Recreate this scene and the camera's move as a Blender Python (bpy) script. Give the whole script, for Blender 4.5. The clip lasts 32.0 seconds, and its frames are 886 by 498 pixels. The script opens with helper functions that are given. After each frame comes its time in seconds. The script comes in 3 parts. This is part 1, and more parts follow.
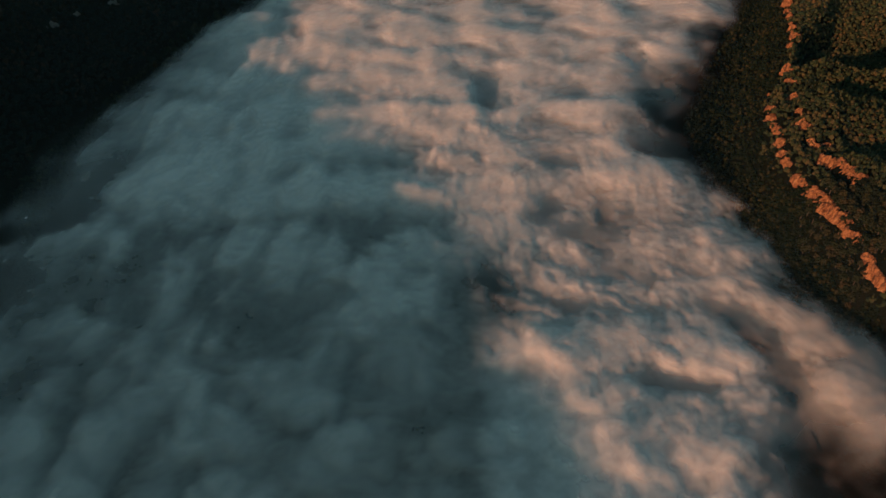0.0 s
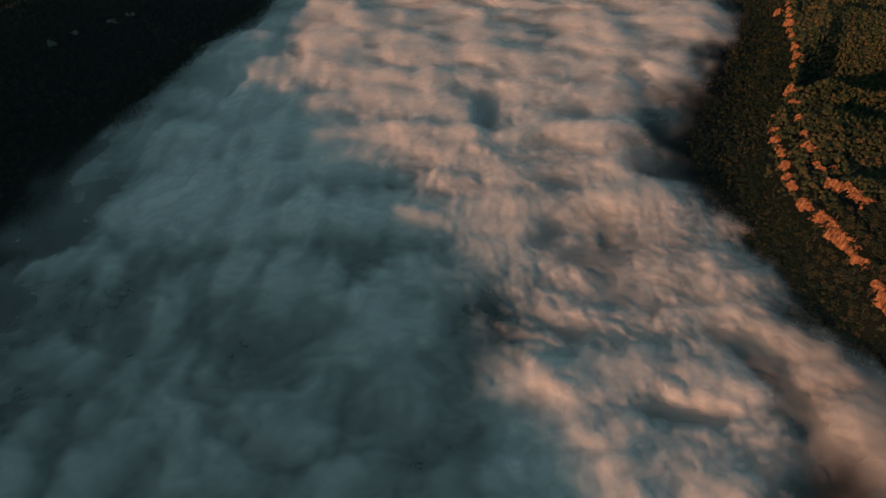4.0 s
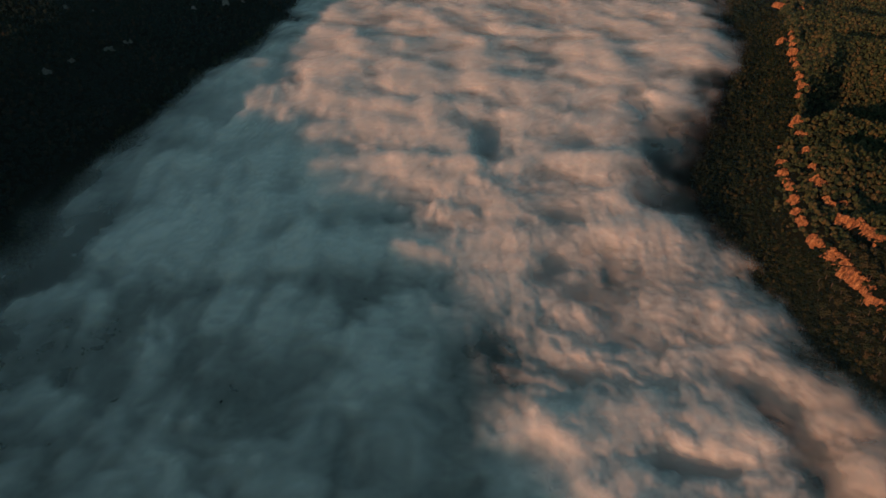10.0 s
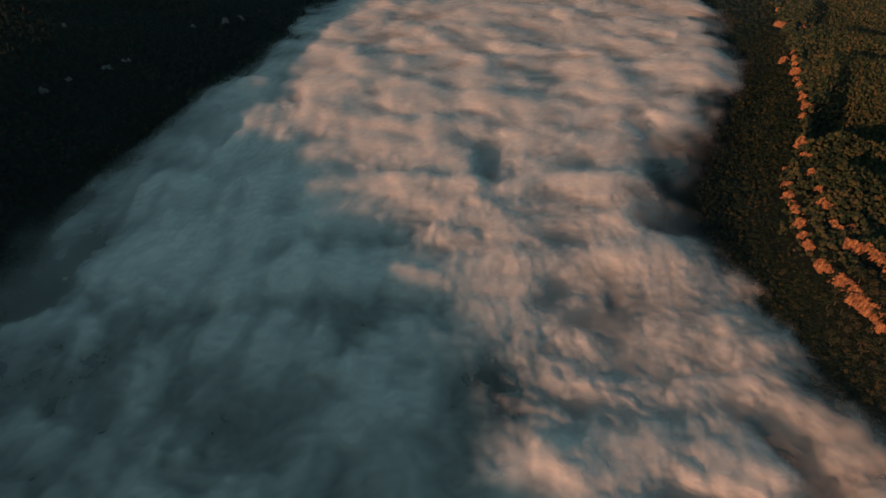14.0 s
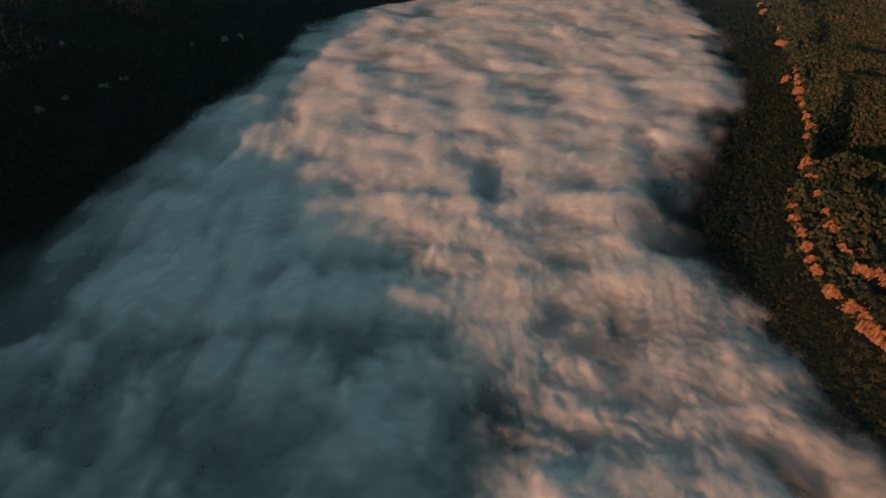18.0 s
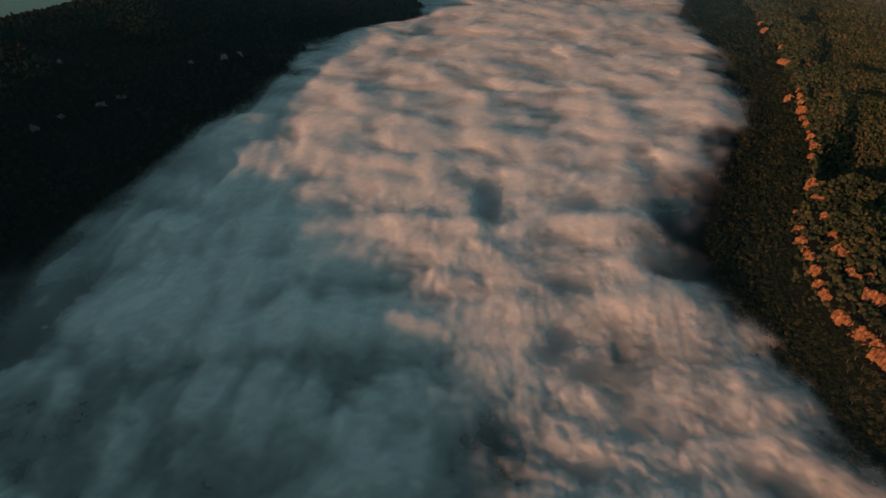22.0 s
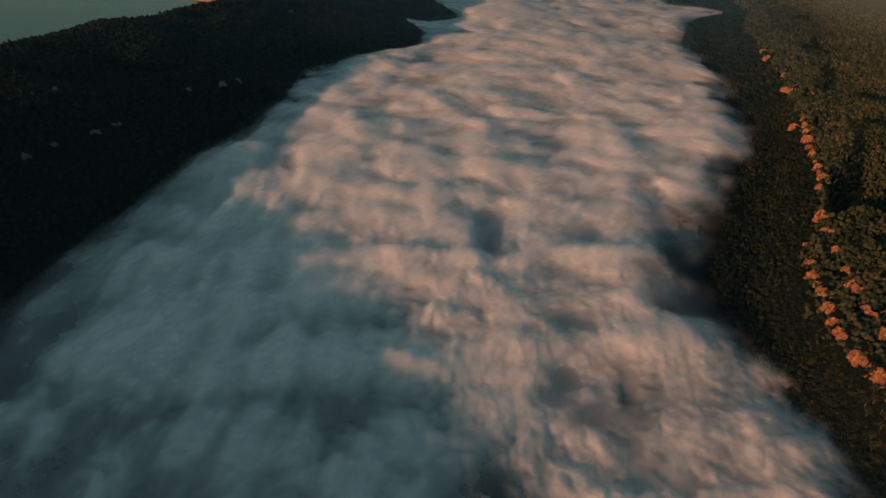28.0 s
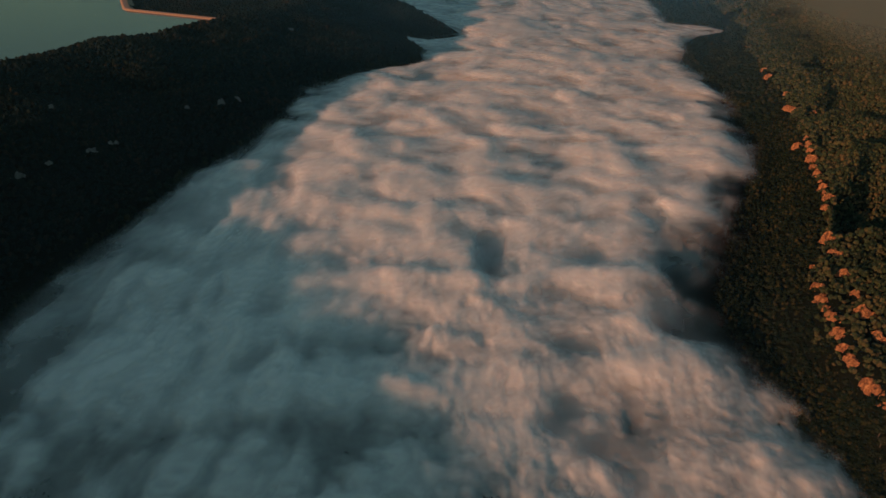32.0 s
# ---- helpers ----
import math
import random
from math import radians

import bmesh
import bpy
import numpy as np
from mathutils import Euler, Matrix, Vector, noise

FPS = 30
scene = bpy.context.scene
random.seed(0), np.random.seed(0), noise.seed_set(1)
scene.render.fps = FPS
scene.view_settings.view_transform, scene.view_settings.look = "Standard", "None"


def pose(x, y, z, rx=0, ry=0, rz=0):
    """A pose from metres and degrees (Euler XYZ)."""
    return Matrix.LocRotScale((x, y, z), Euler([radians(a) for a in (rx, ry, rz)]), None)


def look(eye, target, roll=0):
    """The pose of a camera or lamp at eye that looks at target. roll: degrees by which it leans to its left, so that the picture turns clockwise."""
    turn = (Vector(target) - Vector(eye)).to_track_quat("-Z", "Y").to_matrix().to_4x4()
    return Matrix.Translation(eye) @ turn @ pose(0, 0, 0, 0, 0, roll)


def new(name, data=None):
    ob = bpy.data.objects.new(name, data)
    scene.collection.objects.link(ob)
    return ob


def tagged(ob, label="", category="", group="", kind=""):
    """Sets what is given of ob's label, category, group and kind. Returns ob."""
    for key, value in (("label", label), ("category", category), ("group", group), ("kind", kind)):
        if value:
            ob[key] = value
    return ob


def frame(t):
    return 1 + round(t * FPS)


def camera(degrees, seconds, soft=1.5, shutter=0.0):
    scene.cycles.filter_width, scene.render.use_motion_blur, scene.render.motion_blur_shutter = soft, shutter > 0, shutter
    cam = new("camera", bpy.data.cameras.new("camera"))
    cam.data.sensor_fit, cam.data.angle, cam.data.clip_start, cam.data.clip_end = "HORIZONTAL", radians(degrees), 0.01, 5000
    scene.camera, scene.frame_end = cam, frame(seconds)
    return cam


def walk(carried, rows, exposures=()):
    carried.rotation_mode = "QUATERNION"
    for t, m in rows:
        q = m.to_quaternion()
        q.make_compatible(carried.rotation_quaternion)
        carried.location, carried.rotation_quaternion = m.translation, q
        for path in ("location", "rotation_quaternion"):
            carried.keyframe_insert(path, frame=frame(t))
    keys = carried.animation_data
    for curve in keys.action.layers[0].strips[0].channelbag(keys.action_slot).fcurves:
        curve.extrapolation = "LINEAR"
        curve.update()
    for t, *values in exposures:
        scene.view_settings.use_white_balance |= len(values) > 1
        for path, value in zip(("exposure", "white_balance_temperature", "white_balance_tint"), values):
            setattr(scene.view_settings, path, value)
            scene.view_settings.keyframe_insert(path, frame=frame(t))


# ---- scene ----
# ---- camera: a slow level flight up the valley while the view tilts up ----
H = 400.0
cam = camera(65.5, 32.0, soft=1.5)


def flight(t):
    """Eye, target and lean at t seconds."""
    eye = Vector((0.111 * t, 4.443 * t, H + 0.2056 * t - 0.0109 * t * t))
    pitch = radians(-36.450 + 0.2817 * t + 0.000887 * t * t)
    yaw = radians(0.0295 * t)
    way = Vector((-math.sin(yaw) * math.cos(pitch), math.cos(yaw) * math.cos(pitch), math.sin(pitch)))
    return eye, eye + way * 100.0, 2.6458 + 0.0114 * t


walk(cam, [(t, look(*flight(t))) for t in range(0, 33)], exposures=[(0, 0.0), (32, 0.0)])

# ---- light: low sun from behind and to the left, clear cool sky ----
SUN_EL = radians(9.0)
SUN_AZ = math.atan2(-0.73, -0.68)
world = bpy.data.worlds.new("sky")
scene.world = world
world.use_nodes = True
wn, wl = world.node_tree.nodes, world.node_tree.links
wn.clear()
sky = wn.new("ShaderNodeTexSky")
sky.sky_type = "NISHITA"
sky.sun_disc = False
sky.sun_elevation, sky.sun_rotation = SUN_EL, SUN_AZ
sky.air_density, sky.dust_density, sky.ozone_density = 1.2, 0.6, 1.5
back = wn.new("ShaderNodeBackground")
back.inputs["Strength"].default_value = 0.097
wout = wn.new("ShaderNodeOutputWorld")
haze = wn.new("ShaderNodeMix")
haze.data_type, haze.blend_type = "RGBA", "MULTIPLY"
haze.inputs["Factor"].default_value = 1.0
haze.inputs[7].default_value = (0.80, 0.98, 0.82, 1)
wl.new(sky.outputs[0], haze.inputs[6])
wl.new(haze.outputs[2], back.inputs[0])
wl.new(back.outputs[0], wout.inputs[0])

sun_data = bpy.data.lights.new("sun", "SUN")
sun_data.energy, sun_data.angle, sun_data.color = 5.15, radians(0.7), (1.0, 0.436, 0.23)
sun = new("sun", sun_data)
to_sun = Vector((math.sin(SUN_AZ) * math.cos(SUN_EL), math.cos(SUN_AZ) * math.cos(SUN_EL), math.sin(SUN_EL)))
sun.matrix_world = look(to_sun * 3000, (0, 0, 0))

# ---- noise over the plan ----
rng = np.random.default_rng(7)


def hash2(ix, iy, seed):
    h = (ix.astype(np.int64) * 374761393 + iy.astype(np.int64) * 668265263 + seed * 974634197) & 0xFFFFFFFF
    h = ((h ^ (h >> 13)) * 1274126177) & 0xFFFFFFFF
    return ((h ^ (h >> 16)) & 0xFFFFFF) / float(0xFFFFFF)


def gnoise(x, y, seed=0):
    """Gradient noise, about -0.7 to 0.7."""
    ix, iy = np.floor(x), np.floor(y)
    fx, fy = x - ix, y - iy
    u, v = fx * fx * fx * (fx * (fx * 6 - 15) + 10), fy * fy * fy * (fy * (fy * 6 - 15) + 10)

    def corner(dx, dy):
        a = hash2(ix + dx, iy + dy, seed) * 2 * np.pi
        return np.cos(a) * (fx - dx) + np.sin(a) * (fy - dy)

    top = corner(0, 0) * (1 - u) + corner(1, 0) * u
    low = corner(0, 1) * (1 - u) + corner(1, 1) * u
    return top * (1 - v) + low * v


def fbm(x, y, octaves=4, seed=0, gain=0.5):
    total, amp = 0.0, 1.0
    for k in range(octaves):
        total = total + amp * gnoise(x * 2.03 ** k + 17.3 * k, y * 2.03 ** k - 9.1 * k, seed + k)
        amp *= gain
    return total


def smooth(x, a, b):
    t = np.clip((x - a) / (b - a), 0, 1)
    return t * t * (3 - 2 * t)


# ---- plan of the valley: shores of the fog and the rim of the cliffs ----
LEFT_SHORE = ((-3000, -430), (250, -425), (556, -441), (722, -458), (950, -446), (1200, -430), (1316, -394), (1448, -368), (1560, -349),
              (1762, -352), (1897, -313), (2045, -207), (2168, -139), (2394, -156), (2494, -277), (2614, -163), (2716, -48), (3023, -193), (3385, -422), (5000, -700))
LEFT_SMOOTH = ((-3000, -430), (1000, -445), (1500, -360), (2000, -230), (2300, -150), (3000, -180), (5000, -700))
RIM = ((-3000, 520), (200, 490), (400, 442), (455, 408), (488, 387), (558, 382), (623, 371), (671, 372), (713, 380), (775, 393), (857, 421), (933, 468), (1060, 525), (1185, 568),
       (1299, 608), (1616, 714), (1771, 741), (1956, 790), (2386, 879), (2766, 1020), (3200, 1080), (5000, 1250))
RIGHT_SHORE = ((-3000, 440), (200, 445), (400, 408), (456, 384), (500, 360), (540, 344), (580, 337), (619, 324), (676, 318), (768, 314), (900, 317), (1004, 357), (1132, 420), (1358, 541), (1586, 619),
               (2019, 699), (2410, 712), (2690, 786), (2900, 870), (3120, 1110), (3260, 880), (4019, 989), (5000, 1100))


# side valleys of the plateau: corner of the edge, depth, width
HOLLOWS_BEHIND = ((470, 930, 55, 200), (402, 650, 17, 60), (436, 815, 15, 55), (622, 1300, 24, 90), (690, 1490, 36, 150), (850, 1890, 30, 120), (1000, 2350, 40, 190), (1110, 2840, 56, 300))


# unseen crest of the mountain behind the left shore, shaped to shade the fog: y, height
RIDGE = ((-3000, -600, -494, -436, -349, -270, -218, -100, 51, 138, 316, 493, 617, 766, 1200),
         (190, 186, 184, 182, 170, 162, 161, 156, 143, 138, 120, 109, 90, 83, 76))


def curve(table, y):
    ys, xs = zip(*table)
    return np.interp(y, ys, xs)


def hollow_behind(x, y, px, py, deep, wide):
    """A side valley that drops off behind an edge running from (px, py) towards the lower right of the plan."""
    along, across = (x - px) * 0.82 - (y - py) * 0.57, (x - px) * 0.57 + (y - py) * 0.82
    bend = 8 * gnoise(x / 40, y / 40, 63)
    return deep * smooth(across + bend, -4, 16) * (1 - smooth(across, wide, 2.0 * wide)) * smooth(along, -30, 12)


def terrain(x, y):
    x, y = np.asarray(x, float), np.asarray(y, float)
    wob = 14 * fbm(x / 130, y / 130, 3, 40)
    # left mountain with the lake on its back
    dl = curve(LEFT_SHORE, y) - 22 - 38 * (1 - smooth(y, 1750, 2100)) - x
    ds = curve(LEFT_SMOOTH, y) - x
    back = 60 * smooth(y, 1600, 2000)
    slope = np.where(dl < 0, dl * 0.6, 0)
    near = np.clip(dl, 0, None)
    bank = 50 * (1 - np.exp(-near / 80))
    crest = (16 + 26 * smooth(y, 750, 1250)) * smooth(ds, 90, 450) * (1 - 0.7 * smooth(ds + back, 470, 560))
    spur = 16 * fbm(x / 170 + y / 400, y / 190, 4, 50) * smooth(near, 20, 200) * (1 - smooth(ds, 430, 520))
    left = slope + bank + crest + spur
    high = slope + bank + (np.interp(y, *RIDGE) + 5 * gnoise(x / 90, y / 90, 52) - 50) * smooth(dl, 5, 232)
    left = left + (high - left) * (1 - smooth(y, 820, 1150))
    beyond = smooth(y + 0.27 * (x + 706), 2180, 2330) * smooth(-x, 500, 700)
    lake = smooth(ds + back, 470, 550) * smooth(y, 1150, 1350) * (1 - beyond)
    left = left * (1 - lake) + 60 * lake
    left = left + 45 * smooth(y, 2500, 3300) * smooth(dl, 100, 500)
    # right plateau with two steps of cliff
    rim, shore = curve(RIM, y), curve(RIGHT_SHORE, y) + 22 * smooth(y, 640, 900) + 20 * smooth(y, 500, 570) * (1 - smooth(y, 700, 860))
    s = x - shore
    wide = np.maximum(rim - shore, 12)
    r = x - rim + 6 * gnoise(x / 25, y / 25, 61)
    climb = np.clip(s / wide, 0, 1)
    foot = np.minimum(s, 0) * 0.9 + 40 * climb ** 2.2 - (18 + 18 * smooth(y, 640, 760) * (1 - smooth(y, 1000, 1300))) * (1 - smooth(climb, 0.42, 0.97))
    right = foot + 12 * smooth(r, -2, 7) + 15 * smooth(r, 12, 42) + 6 * smooth(r, 42, 50) + np.clip(r - 60, 0, 800) * 0.012
    right = right + 14 * fbm(x / 260, y / 260, 4, 70) * smooth(r, 50, 200)
    for px, py, deep, wide in HOLLOWS_BEHIND:
        right = right - hollow_behind(x, y, px, py, deep, wide) * smooth(r, 0, 14)
    right = right + 5.5 * fbm(x / 75, y / 45, 3, 75) * smooth(s, 5, 40)
    mid = 0.5 * (curve(LEFT_SHORE, y) + shore)
    z = np.where(x < mid, left, right)
    z = np.maximum(z, -75 + 3 * wob / 14)
    return z + wob * 0.5 * smooth(np.minimum(np.abs(dl), np.abs(s)), 10, 120)


# ---- materials ----
def material(name):
    m = bpy.data.materials.new(name)
    m.use_nodes = True
    n, l = m.node_tree.nodes, m.node_tree.links
    n.clear()
    out = n.new("ShaderNodeOutputMaterial")
    return m, n, l, out


def ramp(n, stops):
    r = n.new("ShaderNodeValToRGB")
    while len(r.color_ramp.elements) < len(stops):
        r.color_ramp.elements.new(0.5)
    for e, (p, c) in zip(r.color_ramp.elements, stops):
        e.position, e.color = p, (*c, 1)
    return r


def tex_noise(n, l, coord, scale, detail=4.0, rough=0.55, distortion=0.0):
    t = n.new("ShaderNodeTexNoise")
    t.inputs["Scale"].default_value, t.inputs["Detail"].default_value = scale, detail
    t.inputs["Roughness"].default_value, t.inputs["Distortion"].default_value = rough, distortion
    l.new(coord, t.inputs["Vector"])
    return t


def math_node(n, l, op, a, b=None, clamp=False):
    m = n.new("ShaderNodeMath")
    m.operation, m.use_clamp = op, clamp
    for i, v in enumerate((a, b)):
        if v is None:
            continue
        if isinstance(v, (int, float)):
            m.inputs[i].default_value = v
        else:
            l.new(v, m.inputs[i])
    return m.outputs[0]


def bumped(n, l, height, strength, distance):
    b = n.new("ShaderNodeBump")
    b.inputs["Strength"].default_value, b.inputs["Distance"].default_value = strength, distance
    l.new(height, b.inputs["Height"])
    return b.outputs[0]


def ground_material():
    m, n, l, out = material("forest_floor")
    pos = n.new("ShaderNodeNewGeometry").outputs["Position"]
    a, b = tex_noise(n, l, pos, 0.02), tex_noise(n, l, pos, 0.35, 6)
    mix = math_node(n, l, "ADD", math_node(n, l, "MULTIPLY", a.outputs[0], 0.5), math_node(n, l, "MULTIPLY", b.outputs[0], 0.5))
    # near-black earth: shade under and between the trees is put into the colour
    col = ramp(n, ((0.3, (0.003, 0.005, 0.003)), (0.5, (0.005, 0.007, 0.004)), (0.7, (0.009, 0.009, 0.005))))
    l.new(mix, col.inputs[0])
    p = n.new("ShaderNodeBsdfPrincipled")
    p.inputs["Roughness"].default_value = 0.95
    p.inputs["Specular IOR Level"].default_value = 0.05
    l.new(col.outputs[0], p.inputs["Base Color"])
    l.new(bumped(n, l, b.outputs[0], 0.8, 1.5), p.inputs["Normal"])
    l.new(p.outputs[0], out.inputs[0])
    return m


def foliage_material(name, stops, per_object=False, gloss=0.12):
    m, n, l, out = material(name)
    geo = n.new("ShaderNodeNewGeometry")
    info = n.new("ShaderNodeObjectInfo")
    pos = geo.outputs["Position"]
    rnd = info.outputs["Random"] if per_object else geo.outputs["Random Per Island"]
    patch = tex_noise(n, l, pos, 0.011, 3)
    leaf = tex_noise(n, l, pos, 0.9, 5, 0.7)
    key = math_node(n, l, "ADD", math_node(n, l, "MULTIPLY", rnd, 0.6), math_node(n, l, "MULTIPLY", patch.outputs[0], 0.5))
    key = math_node(n, l, "ADD", key, math_node(n, l, "MULTIPLY", math_node(n, l, "SUBTRACT", leaf.outputs[0], 0.5), 0.5))
    col = ramp(n, stops)
    l.new(key, col.inputs[0])
    p = n.new("ShaderNodeBsdfPrincipled")
    p.inputs["Roughness"].default_value = 0.8
    p.inputs["Specular IOR Level"].default_value = gloss
    l.new(col.outputs[0], p.inputs["Base Color"])
    l.new(bumped(n, l, leaf.outputs[0], 1.0, 1.2), p.inputs["Normal"])
    l.new(p.outputs[0], out.inputs[0])
    return m


def rock_material(name, pale):
    m, n, l, out = material(name)
    pos = n.new("ShaderNodeNewGeometry").outputs["Position"]
    stretch = n.new("ShaderNodeMapping")
    stretch.inputs["Scale"].default_value = (1, 1, 0.3)
    l.new(pos, stretch.inputs["Vector"])
    a = tex_noise(n, l, stretch.outputs[0], 0.36, 5, 0.65)
    b = tex_noise(n, l, pos, 0.9, 6, 0.7)
    mix = math_node(n, l, "ADD", math_node(n, l, "MULTIPLY", a.outputs[0], 0.6), math_node(n, l, "MULTIPLY", b.outputs[0], 0.4))
    if pale:
        col = ramp(n, ((0.3, (0.05, 0.05, 0.05)), (0.5, (0.20, 0.19, 0.18)), (0.7, (0.36, 0.34, 0.32))))
    else:
        col = ramp(n, ((0.38, (0.035, 0.018, 0.012)), (0.47, (0.19, 0.080, 0.032)), (0.56, (0.39, 0.18, 0.070)), (0.68, (0.56, 0.36, 0.18))))
    l.new(mix, col.inputs[0])
    p = n.new("ShaderNodeBsdfPrincipled")
    p.inputs["Roughness"].default_value = 0.9
    l.new(col.outputs[0], p.inputs["Base Color"])
    l.new(bumped(n, l, mix, 1.0, 4.0), p.inputs["Normal"])
    l.new(p.outputs[0], out.inputs[0])
    return m


def plain_material(name, low, high, scale, rough):
    m, n, l, out = material(name)
    pos = n.new("ShaderNodeNewGeometry").outputs["Position"]
    a = tex_noise(n, l, pos, scale, 5)
    col = ramp(n, ((0.3, low), (0.7, high)))
    l.new(a.outputs[0], col.inputs[0])
    p = n.new("ShaderNodeBsdfPrincipled")
    p.inputs["Roughness"].default_value = rough
    l.new(col.outputs[0], p.inputs["Base Color"])
    l.new(bumped(n, l, a.outputs[0], 0.4, 0.4), p.inputs["Normal"])
    l.new(p.outputs[0], out.inputs[0])
    return m


def water_material():
    m, n, l, out = material("lake_water")
    pos = n.new("ShaderNodeNewGeometry").outputs["Position"]
    a = tex_noise(n, l, pos, 0.25, 4)
    p = n.new("ShaderNodeBsdfPrincipled")
    p.inputs["Base Color"].default_value = (0.03, 0.065, 0.085, 1)
    p.inputs["Specular IOR Level"].default_value = 0.35
    p.inputs["Roughness"].default_value = 0.18
    p.inputs["IOR"].default_value = 1.333
    l.new(bumped(n, l, a.outputs[0], 0.25, 0.3), p.inputs["Normal"])
    l.new(p.outputs[0], out.inputs[0])
    return m


def fog_material(name, tint, grain, most, relief, through_part=0.25):
    """Droplets that scatter light to both sides. The stored cover of the fog, frayed by wisps, sets how far one sees through it."""
    m, n, l, out = material(name)
    flow = n.new("ShaderNodeAttribute")
    flow.attribute_name = "fog_flow"
    a = tex_noise(n, l, flow.outputs["Vector"], 0.028, 5, 0.55, 0.4)
    b = tex_noise(n, l, flow.outputs["Vector"], 0.085, 3, 0.5, 0.5)
    cover = n.new("ShaderNodeAttribute")
    cover.attribute_name = "fog_cover"
    both = math_node(n, l, "ADD", math_node(n, l, "MULTIPLY", a.outputs[0], 0.62), math_node(n, l, "MULTIPLY", b.outputs[0], 0.38))
    fine = n.new("ShaderNodeAttribute")
    fine.attribute_name = "fog_grain"
    wisps = math_node(n, l, "MULTIPLY", math_node(n, l, "SUBTRACT", both, 0.5), math_node(n, l, "MULTIPLY", fine.outputs["Fac"], grain))
    frayed = math_node(n, l, "ADD", cover.outputs["Fac"], wisps)
    fade = n.new("ShaderNodeMapRange")
    fade.interpolation_type = "SMOOTHSTEP"
    fade.inputs["From Min"].default_value, fade.inputs["From Max"].default_value = 0.0, 1.0
    l.new(frayed, fade.inputs["Value"])
    margin = n.new("ShaderNodeAttribute")
    margin.attribute_name = "fog_margin"
    alpha = math_node(n, l, "MULTIPLY", math_node(n, l, "MULTIPLY", fade.outputs[0], margin.outputs["Fac"]), most)
    clear = n.new("ShaderNodeBsdfTransparent")
    body = n.new("ShaderNodeMixShader")
    body.inputs[0].default_value = through_part
    d, t = n.new("ShaderNodeBsdfDiffuse"), n.new("ShaderNodeBsdfTranslucent")
    d.inputs[0].default_value = t.inputs[0].default_value = (*tint, 1)
    if relief:
        l.new(bumped(n, l, wisps, 1.0, relief), d.inputs["Normal"])
    l.new(d.outputs[0], body.inputs[1])
    l.new(t.outputs[0], body.inputs[2])
    mix = n.new("ShaderNodeMixShader")
    l.new(alpha, mix.inputs[0])
    l.new(clear.outputs[0], mix.inputs[1])
    l.new(body.outputs[0], mix.inputs[2])
    l.new(mix.outputs[0], out.inputs[0])
    return m


GREENS = ((0.15, (0.008, 0.015, 0.009)), (0.38, (0.016, 0.029, 0.013)), (0.56, (0.031, 0.045, 0.019)), (0.74, (0.054, 0.055, 0.024)), (0.95, (0.092, 0.064, 0.028)))
# slope leaves: the shade beside the fog bank is put into these near-black greens
SLOPE_SHADE = ((0.15, (0.004, 0.008, 0.005)), (0.45, (0.006, 0.012, 0.007)), (0.7, (0.012, 0.018, 0.009)), (0.92, (0.040, 0.034, 0.014)))
# mountain leaves with the flank's shade painted in; the last stop is russet crowns
MOUNTAIN_SHADE = ((0.15, (0.004, 0.010, 0.009)), (0.45, (0.007, 0.015, 0.012)), (0.75, (0.011, 0.017, 0.012)), (0.93, (0.040, 0.024, 0.014)))
M_GROUND = ground_material()
M_WOODS = foliage_material("plateau_woods", GREENS)
M_SLOPE_WOODS = foliage_material("shaded_slope_woods", SLOPE_SHADE, gloss=0.03)
M_SHADED_WOODS = foliage_material("shaded_mountain_woods", MOUNTAIN_SHADE, gloss=0.04)
M_CROWN = foliage_material("crown_leaves", [(p, tuple(0.52 * c for c in rgb)) for p, rgb in GREENS], True)
M_BARK = plain_material("bark", (0.05, 0.04, 0.03), (0.12, 0.10, 0.08), 3.0, 0.9)
M_ROCK = rock_material("sandstone", False)
M_PALE = rock_material("pale_limestone", True)
M_WATER = water_material()
M_RIPRAP = plain_material("riprap", (0.20, 0.12, 0.08), (0.40, 0.26, 0.18), 0.6, 0.9)
M_ROAD = plain_material("crest_road", (0.20, 0.14, 0.11), (0.30, 0.21, 0.16), 0.3, 0.85)
M_FOG = fog_material("fog", (0.93, 0.93, 0.93), 1.5, 0.96, 3.2)
M_PUFFS = fog_material("fog_puffs", (0.93, 0.93, 0.93), 1.9, 0.72, 2.6)
M_FOG_DEEP = fog_material("deep_fog", (0.90, 0.92, 0.93), 0.6, 0.95, 0.0)
# haze tints: blue for distance, warm for sunlight, both painted into the sheets
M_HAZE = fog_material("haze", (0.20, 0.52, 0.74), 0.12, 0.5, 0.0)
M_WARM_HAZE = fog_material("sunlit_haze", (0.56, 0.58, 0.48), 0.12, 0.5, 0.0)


# ---- meshes from arrays ----
def mesh_from(name, verts, faces, mat, shade=True):
    """verts (n, 3); faces (m, 3 or 4) of vertex numbers."""
    me = bpy.data.meshes.new(name)
    verts, faces = np.asarray(verts, np.float32), np.asarray(faces, np.int32)
    k = faces.shape[1]
    me.vertices.add(len(verts))
    me.vertices.foreach_set("co", verts.ravel())
    me.loops.add(faces.size)
    me.loops.foreach_set("vertex_index", faces.ravel())
    me.polygons.add(len(faces))
    me.polygons.foreach_set("loop_start", np.arange(0, faces.size, k, dtype=np.int32))
    me.polygons.foreach_set("use_smooth", np.full(len(faces), shade))
    me.update(calc_edges=True)
    me.materials.append(mat)
    return me


